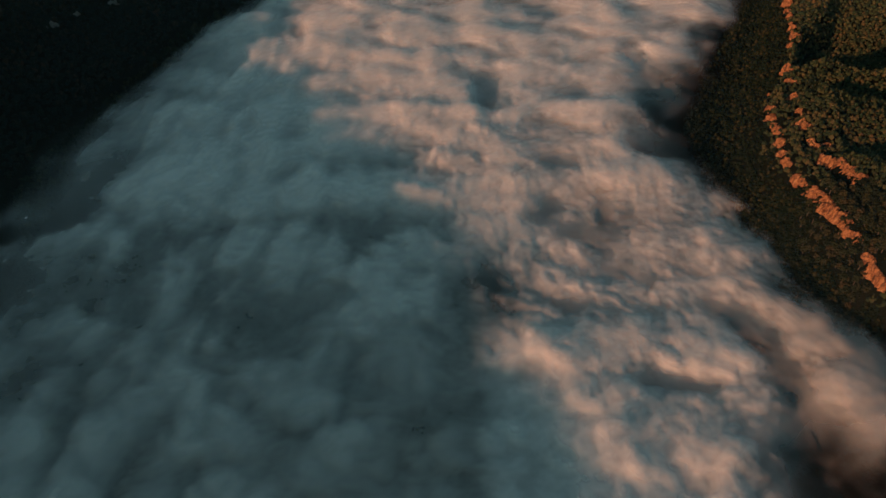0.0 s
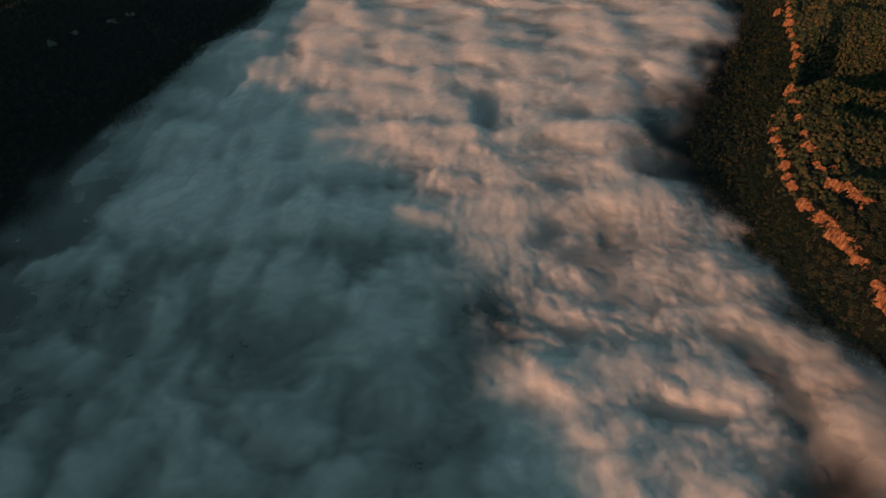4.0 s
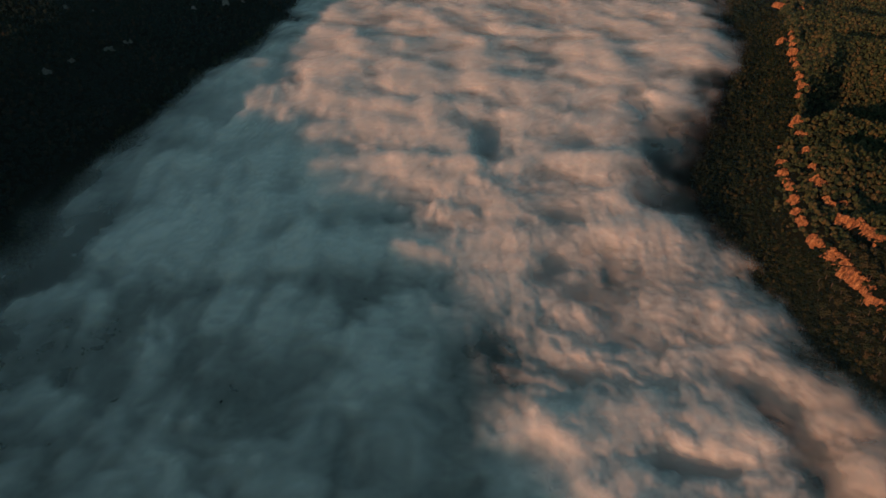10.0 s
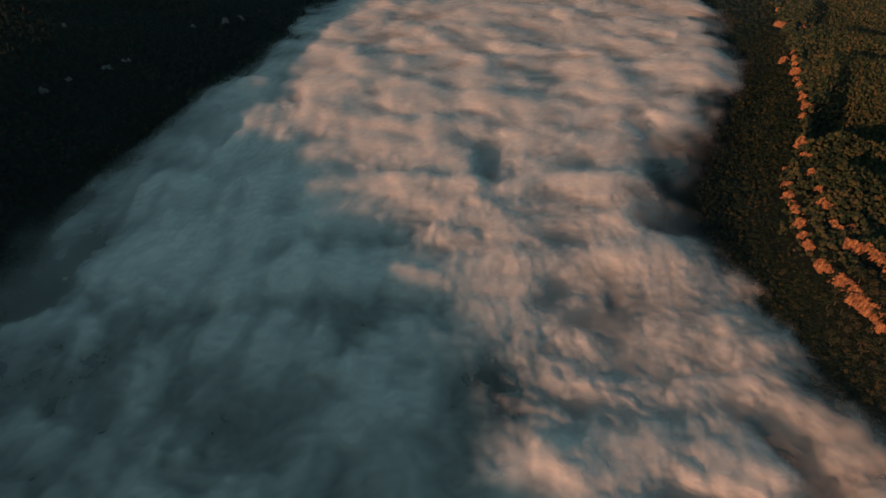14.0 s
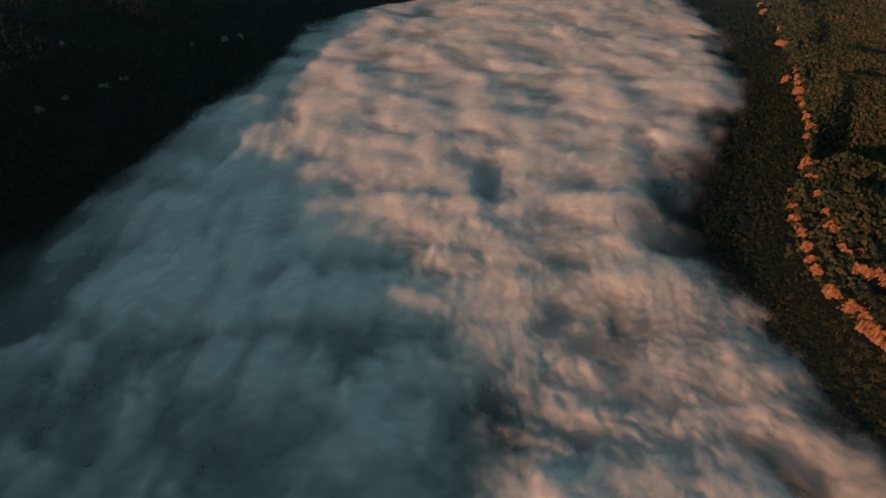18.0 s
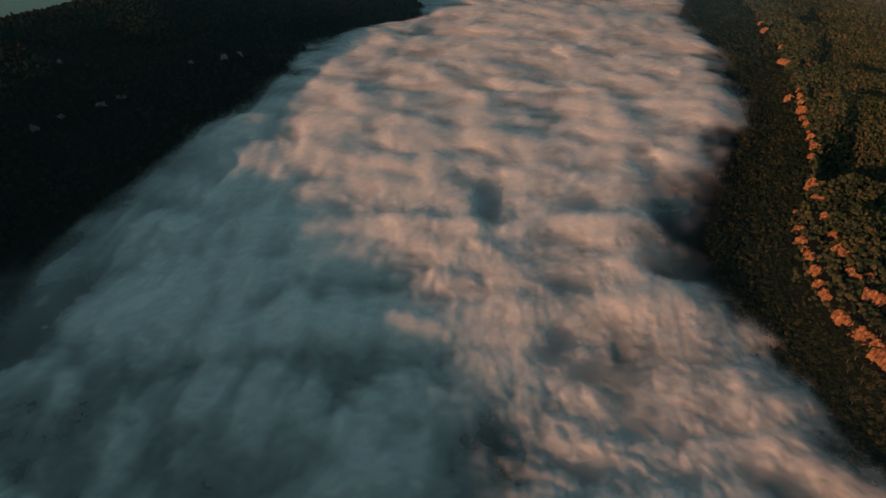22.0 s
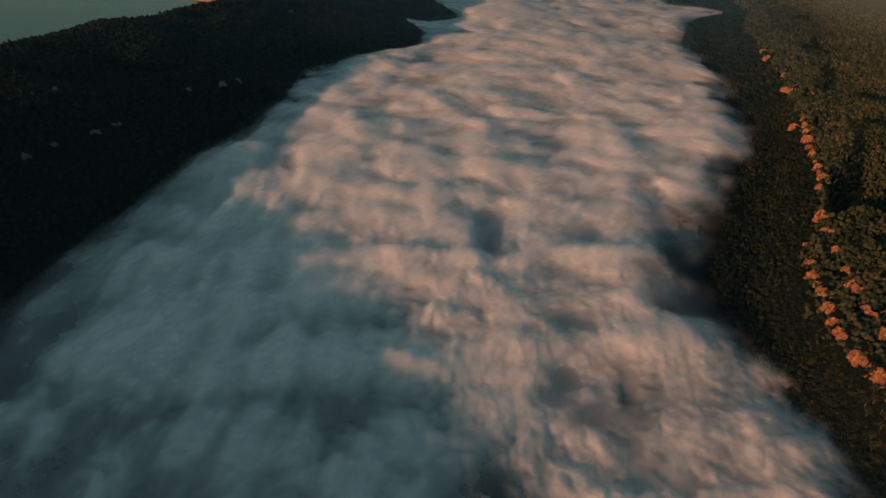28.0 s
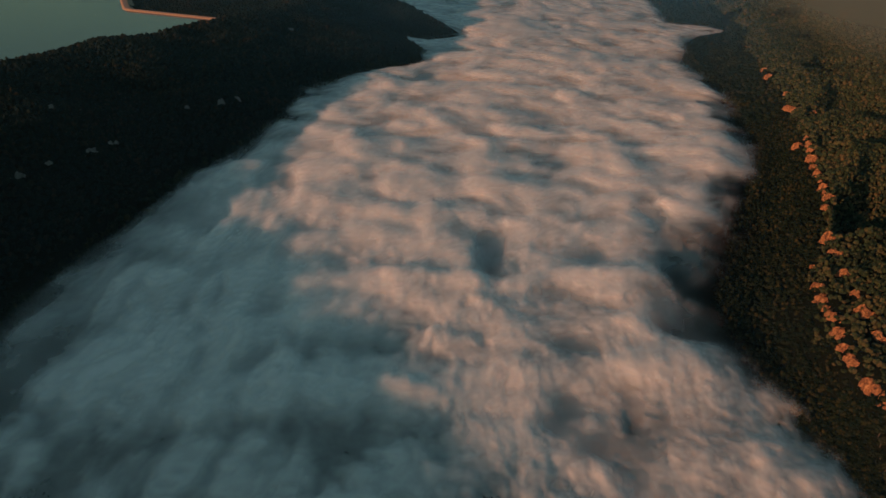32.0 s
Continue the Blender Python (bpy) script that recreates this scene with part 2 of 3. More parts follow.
def grid_faces(rows, cols):
    a = (np.arange(rows - 1)[:, None] * cols + np.arange(cols - 1)[None, :]).ravel()
    return np.stack([a, a + 1, a + cols + 1, a + cols], 1)


def part(name, me, parent, label=""):
    ob = new(name, me)
    ob.parent = parent
    if label:
        ob["label"] = label
    return ob


# ---- ground: one sheet to the horizon ----
def steps(*spans):
    out = []
    for a, b, d in spans:
        out.append(np.arange(a, b, d, dtype=float))
    return np.concatenate(out)


gx = steps((-7000, -2600, 400), (-2600, -1200, 40), (-1200, -340, 13), (-340, 280, 40), (280, 700, 8), (700, 1300, 9), (1300, 2700, 20), (2700, 7001, 400))
gy = steps((-5000, -600, 400), (-600, 300, 40), (300, 1300, 9), (1300, 2800, 14), (2800, 4600, 25), (4600, 8001, 400))
GX, GY = np.meshgrid(gx, gy)
GZ = terrain(GX, GY)
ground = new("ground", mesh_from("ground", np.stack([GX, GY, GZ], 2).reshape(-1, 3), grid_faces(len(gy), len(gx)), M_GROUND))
tagged(ground, "steep wooded valley sides and plateau of leaf-strewn earth, darkened for tree shade", "ground", kind="structure")

# ---- fog bank ----
# billows of the fog's top: x, y, half-widths across and along, height
BILLOWS = ((-43, 870, 85, 26, 8), (-123, 990, 46, 60, 4), (-90, 1066, 108, 49, 4), (-8, 737, 41, 18, 6), (-18, 652, 31, 17, 3), (73, 427, 26, 30, 6), (165, 434, 24, 28, 5), (211, 407, 30, 11, 3),
           (345, 450, 42, 60, 13), (345, 363, 38, 50, 12), (264, 426, 39, 15, 4), (511, 1434, 70, 148, 7), (-234, 1952, 101, 107, 10), (-163, 1265, 67, 73, 5), (171, 709, 34, 19, 5), (159, 2789, 151, 240, 15),
           (385, 2233, 215, 104, 8), (205, 318, 30, 36, 6))
# hollows between them
HOLLOWS = ((51, 960, 20, 52, 15), (262, 800, 30, 26, 12), (311, 1067, 19, 120, 10), (314, 947, 24, 51, 9), (131, 749, 18, 19, 8), (147, 604, 20, 16, 10), (121, 651, 14, 25, 8), (179, 641, 11, 32, 8),
           (118, 482, 24, 10, 6), (278, 448, 13, 22, 15), (284, 392, 15, 22, 15), (284, 330, 20, 36, 14), (192, 388, 51, 8, 5), (169, 556, 11, 24, 6), (104, 622, 12, 18, 6), (92, 859, 48, 19, 4), (188, 962, 46, 34, 7))
FAR_HOLLOWS = ((-100, 1437, 85, 34, 6), (54, 1483, 90, 34, 6), (267, 1471, 90, 34, 6), (83, 1693, 98, 40, 6), (-100, 1953, 93, 57, 9), (-128, 2689, 121, 160, 14), (522, 1915, 97, 67, 8), (236, 1687, 99, 36, 4),
               (-195, 1484, 77, 34, 4), (560, 2513, 184, 80, 9))
# gaps where the fog thins out: x, y, half-widths, how far
GAPS = ((-25, 388, 44, 30, 0.6), (-12, 317, 36, 40, 0.75), (16, 404, 15, 55, 0.6), (9, 516, 21, 50, 0.35), (-175, 443, 32, 20, 0.45), (-90, 464, 22, 23, 0.4), (-241, 465, 24, 14, 0.25), (-211, 320, 28, 18, 0.35),
        (-311, 364, 30, 29, 0.35), (-228, 276, 50, 14, 0.35), (-125, 352, 28, 12, 0.25), (-108, 721, 46, 15, 0.3), (-362, 881, 45, 37, 0.3), (-83, 721, 36, 12, 0.4), (5, 822, 28, 16, 0.35), (-379, 902, 40, 31, 0.35),
        (-393, 728, 40, 18, 0.35), (-226, 915, 30, 34, 0.25), (-205, 707, 36, 29, 0.2))
SUNLIT_GAPS = ((318, 296, 60, 44, 1.1), (252, 480, 16, 30, 0.4), (215, 520, 30, 12, 0.35), (51, 955, 22, 60, 0.55), (262, 800, 36, 26, 0.75), (311, 1040, 20, 110, 0.45), (325, 930, 30, 50, 0.5), (147, 604, 24, 18, 0.5), (121, 655, 16, 30, 0.35), (179, 641, 13, 36, 0.4), (272, 452, 16, 26, 0.8),
               (280, 392, 17, 30, 0.8), (292, 325, 26, 40, 0.9), (192, 388, 55, 8, 0.4), (131, 749, 22, 22, 0.4), (188, 962, 50, 34, 0.25), (240, 560, 40, 26, 0.35), (225, 640, 30, 22, 0.3))


def lobes(x, y, seed):
    """Rounded lobes with creases between them, about 0 to 1."""
    return np.tanh(2.4 * np.sqrt(gnoise(x, y, seed) ** 2 + 0.006) - 0.18)


def stretched(y):
    """Billows grow longer up the valley."""
    return 1700 * np.log1p(np.maximum(y, -600) / 1700)


def bells(x, y, *tables):
    """Sum of soft rises: x, y, half-widths, amount."""
    total = 0.0
    for px, py, ax, ay, h in sum(tables, ()):
        total = total + h * np.exp(-((x - px) / ax) ** 2 - ((y - py) / ay) ** 2)
    return total


def fog_field(x, y):
    """Smooth lie of the fog, height of its billows over it, how closed its depth is, how it thins at its edge and where
    it is to look darker, and the drifted plan.
    """
    y1 = stretched(y)
    x1 = x / (1 + 0.35 * smooth(y, 700, 2600))
    wx = 24 * fbm(x1 / 170, y1 / 140, 2, 11) + 6 * fbm(x1 / 48, y1 / 40, 2, 13)
    wy = 22 * fbm(x1 / 170 + 40, y1 / 140, 2, 12) + 6 * fbm(x1 / 48 + 9, y1 / 40, 2, 14)
    u, v = x1 + wx, y1 + wy
    sx, sy = x + 0.5 * wx, y + 0.5 * wy
    near = 1 - smooth(y, 500, 1400)
    # sunlit part of the fog, drawn by plan position and not taken from the sun
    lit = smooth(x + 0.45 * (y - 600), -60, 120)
    whirl = lit * (1 - smooth(y, 600, 850))
    loose = 22 * (1 - near)
    p, q = u + loose * fbm(u / 90, v / 75, 2, 15), v + loose * fbm(u / 90 + 30, v / 75, 2, 16)
    big = fbm(u / 300, v / 210, 2, 20)
    billow = lobes(p / 130, q / 100, 21)
    puff = lobes(p / 62, q / 44, 23) * (1 - whirl) + lobes(u / 50, v / 40, 24) * whirl
    curl = lobes(sx / 22, sy / 18, 27)
    fine = lobes(sx / 10, sy / 8.5, 29)
    wisp = fbm(u / 105 + 3, v / 58, 5, 33, 0.52) * (1 - 0.6 * whirl) + fbm(u / 70 + 8, v / 80, 5, 34, 0.62) * 0.6 * whirl
    along = (1 - lit) * (1 - smooth(x - curve(LEFT_SHORE, y), 150, 420))
    wisp = wisp + along * (fbm(u / 42, v / 120, 4, 36, 0.55) - 0.6 * wisp)
    bumps = bells(sx, sy, BILLOWS) - bells(sx, sy, HOLLOWS, FAR_HOLLOWS)
    patch = smooth(x, 5, 60) * (1 - smooth(y, 400, 480))
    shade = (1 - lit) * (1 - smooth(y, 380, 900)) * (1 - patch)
    bank = smooth(x, 250, 350) * (1 - smooth(y, 460, 620))
    lie = -8 + 6 * big + 3.0 * fbm(u / 75, v / 55, 2, 22) + 6 * bank + 0.25 * bumps
    calm = 1.0
    high = 1.5 + calm * ((5.5 - 1.0 * near) * (billow - 0.1) + (1.2 + 2.8 * near) * puff + 3.6 * near * (curl - 0.1) + 1.6 * near * (fine - 0.2)) + (10 - 2 * near) * wisp + (0.9 - 0.3 * near) * bumps
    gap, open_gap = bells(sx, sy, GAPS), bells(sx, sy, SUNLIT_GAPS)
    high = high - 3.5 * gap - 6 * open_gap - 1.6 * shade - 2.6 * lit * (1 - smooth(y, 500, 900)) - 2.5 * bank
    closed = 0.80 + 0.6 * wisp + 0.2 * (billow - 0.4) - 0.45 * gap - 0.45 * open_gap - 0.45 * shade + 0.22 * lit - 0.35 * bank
    left, right = x - curve(LEFT_SHORE, y), curve(RIGHT_SHORE, y) - x
    fray = fbm(u / 110, v / 110, 5, 35, 0.58)
    edge = np.minimum(smooth(left + 60 * fray + 30 * smooth(y, 700, 1000), -95, 180 - 80 * smooth(y, 1200, 1700)),
                      smooth(right + 90 * (1 - smooth(y, 640, 770)) - 36 * np.exp(-((y - 860) / 105) ** 2) + 50 * fray, -36, 80))
    lie = lie - 9 * (1 - smooth(np.minimum(left, right), -20, 70))
    high = high - 4 * (1 - edge)
    # lower opacity in the drawn lit and shaded areas darkens them from below
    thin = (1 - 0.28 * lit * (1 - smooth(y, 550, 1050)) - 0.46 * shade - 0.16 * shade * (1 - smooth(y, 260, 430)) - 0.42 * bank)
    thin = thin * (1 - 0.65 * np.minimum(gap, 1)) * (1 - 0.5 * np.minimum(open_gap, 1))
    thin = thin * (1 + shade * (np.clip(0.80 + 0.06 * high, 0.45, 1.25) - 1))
    return lie, high, closed, edge, thin, near, 1 - lit, x1 + 0.5 * wx, y1 + 0.5 * wy


# upper sheets of the fog: height over its lie, lowest first
FOG_LEVELS = (2.2, 6.0)


def fog_sheet(rows, cols, level, mat):
    y = np.concatenate([np.linspace(-500, 190, rows // 14), 200 + 4300 * np.linspace(0, 1, rows) ** 1.75])
    t = np.linspace(0, 1, cols)
    a, b = curve(LEFT_SHORE, y) - 60, curve(RIGHT_SHORE, y) + 60
    X = a[:, None] + (b - a)[:, None] * t[None, :]
    Y = np.repeat(y[:, None], cols, 1)
    lie, high, closed, edge, thin, near, dim, u, v = fog_field(X, Y)
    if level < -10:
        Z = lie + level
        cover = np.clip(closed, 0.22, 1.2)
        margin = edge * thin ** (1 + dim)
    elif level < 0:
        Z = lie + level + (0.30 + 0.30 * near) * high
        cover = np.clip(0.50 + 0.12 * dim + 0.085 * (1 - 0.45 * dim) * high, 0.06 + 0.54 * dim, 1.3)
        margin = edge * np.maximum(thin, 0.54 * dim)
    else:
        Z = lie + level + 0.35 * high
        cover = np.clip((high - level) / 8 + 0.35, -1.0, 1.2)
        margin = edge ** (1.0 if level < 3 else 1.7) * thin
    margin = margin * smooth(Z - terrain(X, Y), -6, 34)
    faces = grid_faces(len(y), cols)
    faces = faces[(cover.ravel()[faces].max(1) > -0.8) & (margin.ravel()[faces].max(1) > 0.004)]
    used, faces = np.unique(faces, return_inverse=True)
    faces = faces.reshape(-1, 4)
    me = mesh_from("fog", np.stack([X, Y, Z], 2).reshape(-1, 3)[used], faces, mat)
    for key, value in (("fog_cover", cover), ("fog_margin", margin), ("fog_grain", (0.3 + 0.7 * near) * (1 - 0.5 * dim))):
        at = me.attributes.new(key, "FLOAT", "POINT")
        at.data.foreach_set("value", value.ravel()[used].astype(np.float32))
    at = me.attributes.new("fog_flow", "FLOAT_VECTOR", "POINT")
    at.data.foreach_set("vector", np.stack([u, v, 0 * u], 2).reshape(-1, 3)[used].ravel().astype(np.float32))
    return me


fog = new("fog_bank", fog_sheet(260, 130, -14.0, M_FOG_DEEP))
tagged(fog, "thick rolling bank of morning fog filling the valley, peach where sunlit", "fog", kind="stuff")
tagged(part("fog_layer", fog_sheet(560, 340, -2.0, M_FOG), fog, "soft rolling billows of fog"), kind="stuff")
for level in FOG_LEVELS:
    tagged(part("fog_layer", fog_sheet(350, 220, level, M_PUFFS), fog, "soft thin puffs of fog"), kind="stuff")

# tinted sheets that stand in for haze, denser with distance: cool over the fog and the mountain, warmer over the
# plateau for sunlight
def haze_sheet(cover_of, z, mat):
    X, Y = np.meshgrid(np.linspace(-2600, 3400, 81), np.linspace(200, 4700, 81))
    cover = cover_of(X, Y)
    faces = grid_faces(81, 81)
    faces = faces[cover.ravel()[faces].max(1) > 0.002]
    me = mesh_from("haze", np.stack([X, Y, z + 6 * fbm(X / 400, Y / 400, 2, 90)], 2).reshape(-1, 3), faces, mat)
    for key, value in (("fog_cover", cover), ("fog_margin", smooth(cover, 0, 0.06)), ("fog_grain", 1 + 0 * X)):
        me.attributes.new(key, "FLOAT", "POINT").data.foreach_set("value", value.ravel().astype(np.float32))
    me.attributes.new("fog_flow", "FLOAT_VECTOR", "POINT").data.foreach_set("vector", np.stack([0.1 * X, 0.1 * Y, 0 * X], 2).ravel().astype(np.float32))
    return me


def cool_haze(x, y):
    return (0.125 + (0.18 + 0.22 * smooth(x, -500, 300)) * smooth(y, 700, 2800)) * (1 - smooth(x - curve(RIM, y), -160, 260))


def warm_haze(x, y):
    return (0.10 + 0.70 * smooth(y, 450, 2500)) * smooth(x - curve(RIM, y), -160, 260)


tagged(part("haze", haze_sheet(cool_haze, 150, M_HAZE), fog, "thin bluish sheet standing for morning haze above the fog"), kind="stuff")
tagged(part("haze", haze_sheet(warm_haze, 168, M_WARM_HAZE), fog, "thin warm-tinted sheet standing for sunlit haze above the plateau"), kind="stuff")

# ---- lake on the mountain's back, with its embankment ----
LAKE_Z = 72.0
lake_out = ((-690, 2163), (-706, 2167), (-1005, 2249), (-1107, 2452), (-1250, 2700), (-2600, 2750), (-2600, 1150), (-1250, 1150), (-950, 1300), (-850, 1500), (-760, 1800), (-700, 2050))
lake = new("lake", mesh_from("lake", [(x, y, LAKE_Z) for x, y in lake_out], [list(range(len(lake_out)))], M_WATER))
tagged(lake, "calm grey-blue reservoir lake behind the wooded ridge", "lake", kind="structure")


def swept(path, profile):
    """A strip of the profile (offset to the left of the way, height) along a path in plan."""
    pts = np.asarray(path, float)
    way = np.gradient(pts, axis=0)
    way /= np.linalg.norm(way, axis=1)[:, None]
    side = np.stack([-way[:, 1], way[:, 0]], 1)
    prof = np.asarray(profile, float)
    xy = pts[:, None, :] + side[:, None, :] * prof[None, :, :1]
    z = np.repeat(prof[None, :, 1], len(pts), 0)
    return np.concatenate([xy, z[:, :, None]], 2).reshape(-1, 3), grid_faces(len(pts), len(prof))


def dense(path, step=12.0):
    pts = np.asarray(path, float)
    d = np.concatenate([[0], np.cumsum(np.linalg.norm(np.diff(pts, axis=0), axis=1))])
    s = np.arange(0, d[-1], step)
    return np.stack([np.interp(s, d, pts[:, 0]), np.interp(s, d, pts[:, 1])], 1)


dam_line = dense(((-660, 2155), (-850, 2207), (-985, 2244), (-1005, 2256), (-1022, 2285), (-1107, 2452), (-1230, 2680)))
dam = new("dam")
tagged(dam, "long rock-faced embankment dam with a pale crest road", "dam")
v, f = swept(dam_line, ((20, LAKE_Z - 6), (8, LAKE_Z + 4), (-8, LAKE_Z + 4), (-45, LAKE_Z - 22)))
part("embankment", mesh_from("embankment", v, f, M_RIPRAP, False), dam, "reddish rock-faced embankment")
v, f = swept(dam_line, ((6, LAKE_Z + 4.05), (6, LAKE_Z + 4.4), (-6, LAKE_Z + 4.4), (-6, LAKE_Z + 4.05)))
part("crest_road", mesh_from("crest_road", v, f, M_ROAD, False), dam, "pale gravel crest road")

# ---- rock outcrops ----
def outcrop_mesh(seed, wide, high, deep, mat):
    """A broken cliff: jointed columns with ledges, a ragged top that steps back, and a sloping back."""
    cols, rows, tops = max(14, int(wide / 0.8)), max(10, int(high / 1.0)), 6
    u = np.linspace(-1, 1, cols)
    w = np.linspace(0, 1, rows)
    U, W = np.meshgrid(u, w)
    bend = 2.2 * gnoise(u * 1.6 + seed, u * 0 + 0.5, seed + 8)
    col = np.floor(U * wide / 3.4 + 1.3 * gnoise(U * 3, W * 2, seed))
    joint = hash2(col, col * 0 + 3, seed)
    ledge = hash2(np.floor(W * high / 3.0 + joint * 2), col * 0 + 7, seed + 1)
    tall = high * (0.78 + 0.22 * hash2(np.floor(U * wide / 5.5), col * 0 + 1, seed + 2)) * (1 - 0.55 * np.abs(U) ** 4) * (0.85 + 0.3 * gnoise(U * wide / 9, col * 0 + 0.3, seed + 3))
    X = U * wide / 2 + 0.6 * gnoise(U * 9, W * 9, seed + 4)
    Y = bend * 1.4 + (joint - 0.5) * 3.8 + (ledge - 0.5) * 3.0 + W * 0.30 * high + 1.0 * gnoise(U * 14, W * 10, seed + 5)
    Z = -5 + W * (tall + 5) + 0.6 * gnoise(U * 10 + 5, W * 8, seed + 6)
    rest = []
    for k in range(1, tops + 1):
        f = k / tops
        block = hash2(np.floor(u * wide / 4.0 + k * 0.4), np.floor(u * 0 + k / 2), seed + 9) - 0.5
        rest.append(np.stack([X[-1] * (1 - 0.1 * f), Y[-1] + deep * f + 0.8 * block, Z[-1] * (1 - 0.35 * f * f) + 2.0 * block - 0.6 * f - (7 if k == tops else 0)], 1))
    verts = np.concatenate([np.stack([X, Y, Z], 2).reshape(-1, 3)] + rest)
    return mesh_from("rock_face", verts, grid_faces(rows + tops, cols), mat, False)


# lower band, upper band and far rim of the plateau: x, y, width, height
LOWER = ((372, 629, 26, 15), (377, 596, 30, 16), (381, 565, 32, 17), (383, 541, 14, 12), (387, 527, 18, 12), (385, 503, 16, 13), (386, 487, 20, 15),
         (373, 673, 15, 14), (382, 715, 16, 14), (389, 748, 16, 13), (396, 779, 18, 15), (406, 815, 14, 13), (431, 876, 12, 10))
UPPER = ((396, 643, 20, 12), (402, 625, 20, 12), (405, 605, 22, 13), (415, 685, 10, 7), (400, 689, 18, 15), (404, 727, 20, 18), (414, 762, 12, 9),
         (431, 820, 16, 14), (452, 880, 18, 14), (465, 925, 16, 15))
FAR_RIM = ((530, 1067, 14, 15), (549, 1120, 18, 17), (572, 1192, 16, 15), (597, 1264, 22, 20), (629, 1384, 26, 22), (713, 1618, 50, 16), (741, 1729, 20, 12),
           (786, 1946, 40, 24), (805, 2029, 24, 14), (877, 2380, 26, 20), (724, 1566, 20, 12), (1175, 3003, 60, 12))
PALE = ((-471, 1469, 16, 9), (-452, 1514, 10, 10), (-509, 1394, 8, 6), (-547, 1182, 14, 6), (-558, 1132, 14, 6), (-667, 1227, 8, 6), (-641, 1263, 8, 6),
        (-435, 1575, 8, 6), (-479, 2094, 14, 8), (-591, 999, 14, 7), (-583, 1060, 10, 5))
# smaller steps of rock between the larger ones
FAR_RIM = FAR_RIM + tuple((float(curve(RIM, y)) + 2, y, 11 + y % 7, 8 + y % 5) for y in range(1042, 1420, 27))
LOWER = LOWER + tuple((float(curve(RIM, y)) + 2, y, 11 + y % 5, 8 + y % 4) for y in range(692, 812, 23))
seed = 100
for table, yaw, mat, across, up, words, group in (
        (LOWER, -74, M_ROCK, 1.45, 0.60, "weathered orange sandstone cliff face standing among trees", "lower band of cliffs"),
        (UPPER, -68, M_ROCK, 1.5, 1.15, "rusty sandstone crag below the wooded plateau", "upper band of cliffs"),
        (FAR_RIM, -72, M_ROCK, 1.15, 0.6, "sunlit sandstone outcrop on the far plateau rim", "far rim of cliffs"),
        (PALE, 60, M_PALE, 1.4, 1.6, "small pale limestone outcrop in the shaded woods", "pale crags on the mountain")):
    for x, y, wide, high in table:
        seed += 1
        if 650 < y < 1000 and mat is M_ROCK:
            wide, high = wide * 0.85, high * 0.78
        rock = new("rock_outcrop", outcrop_mesh(seed, wide * across, high * up, wide * 0.12 + 2.5, mat))
        z = float(terrain(x, y))
        out = radians(yaw)
        rock.matrix_world = pose(x + 0.2 * high * math.sin(out), y - 0.2 * high * math.cos(out), z - high * 0.2, 0, 0, yaw + (hash2(np.array(seed), np.array(1), 5) - 0.5) * 24)
        tagged(rock, words, "rock outcrop", group)


# ---- woods ----
def ico(level):
    bm = bmesh.new()
    bmesh.ops.create_icosphere(bm, subdivisions=level, radius=1.0)
    v = np.array([q.co[:] for q in bm.verts])
    f = np.array([[q.index for q in t.verts] for t in bm.faces])
    bm.free()
    return v, f


ICO = {1: ico(1), 2: ico(2)}


def lump(level, seed, rough):
    v, f = ICO[level]
    r = 1 + rough * (hash2(np.arange(len(v)), np.full(len(v), seed), 9) - 0.5) * 2
    return v * r[:, None], f


def crown_shape(kind, seed):
    """A crown about 1 wide, from its foot up: clumps of leaves round a leaning middle."""
    q = np.random.default_rng(seed)
    vs, fs, n = [], [], 0
    if kind == "near":
        clumps = [(1, (0, 0, 0.42), (0.30, 0.30, 0.36))]
        for k in range(3):
            a, far = k * 2.09 + q.uniform(-0.6, 0.6), q.uniform(0.16, 0.34)
            clumps.append((1, (far * math.cos(a), far * math.sin(a), q.uniform(0.36, 0.85)), (q.uniform(0.18, 0.29),) * 2 + (q.uniform(0.15, 0.25),)))
    elif kind == "mid":
        clumps = [(1, (0.22 * math.cos(a), 0.22 * math.sin(a), q.uniform(0.35, 0.7)), (q.uniform(0.28, 0.40),) * 2 + (q.uniform(0.28, 0.42),)) for a in (q.uniform(0, 2), q.uniform(3, 5))]
    else:
        clumps = [(1, (0, 0, 0.45), (0.55, 0.55, 0.5))]
    for level, c, s in clumps:
        v, f = lump(level, int(q.integers(1e6)), 0.36)
        vs.append(v * np.array(s) + np.array(c))
        fs.append(f + n)
        n += len(v)
    return np.concatenate(vs), np.concatenate(fs)


def scatter(x0, x1, y0, y1, gap, seed):
    q = np.random.default_rng(seed)
    X, Y = np.meshgrid(np.arange(x0, x1, gap), np.arange(y0, y1, gap))
    X, Y = X + q.uniform(-0.45, 0.45, X.shape) * gap, Y + q.uniform(-0.45, 0.45, Y.shape) * gap
    return X.ravel(), Y.ravel(), q


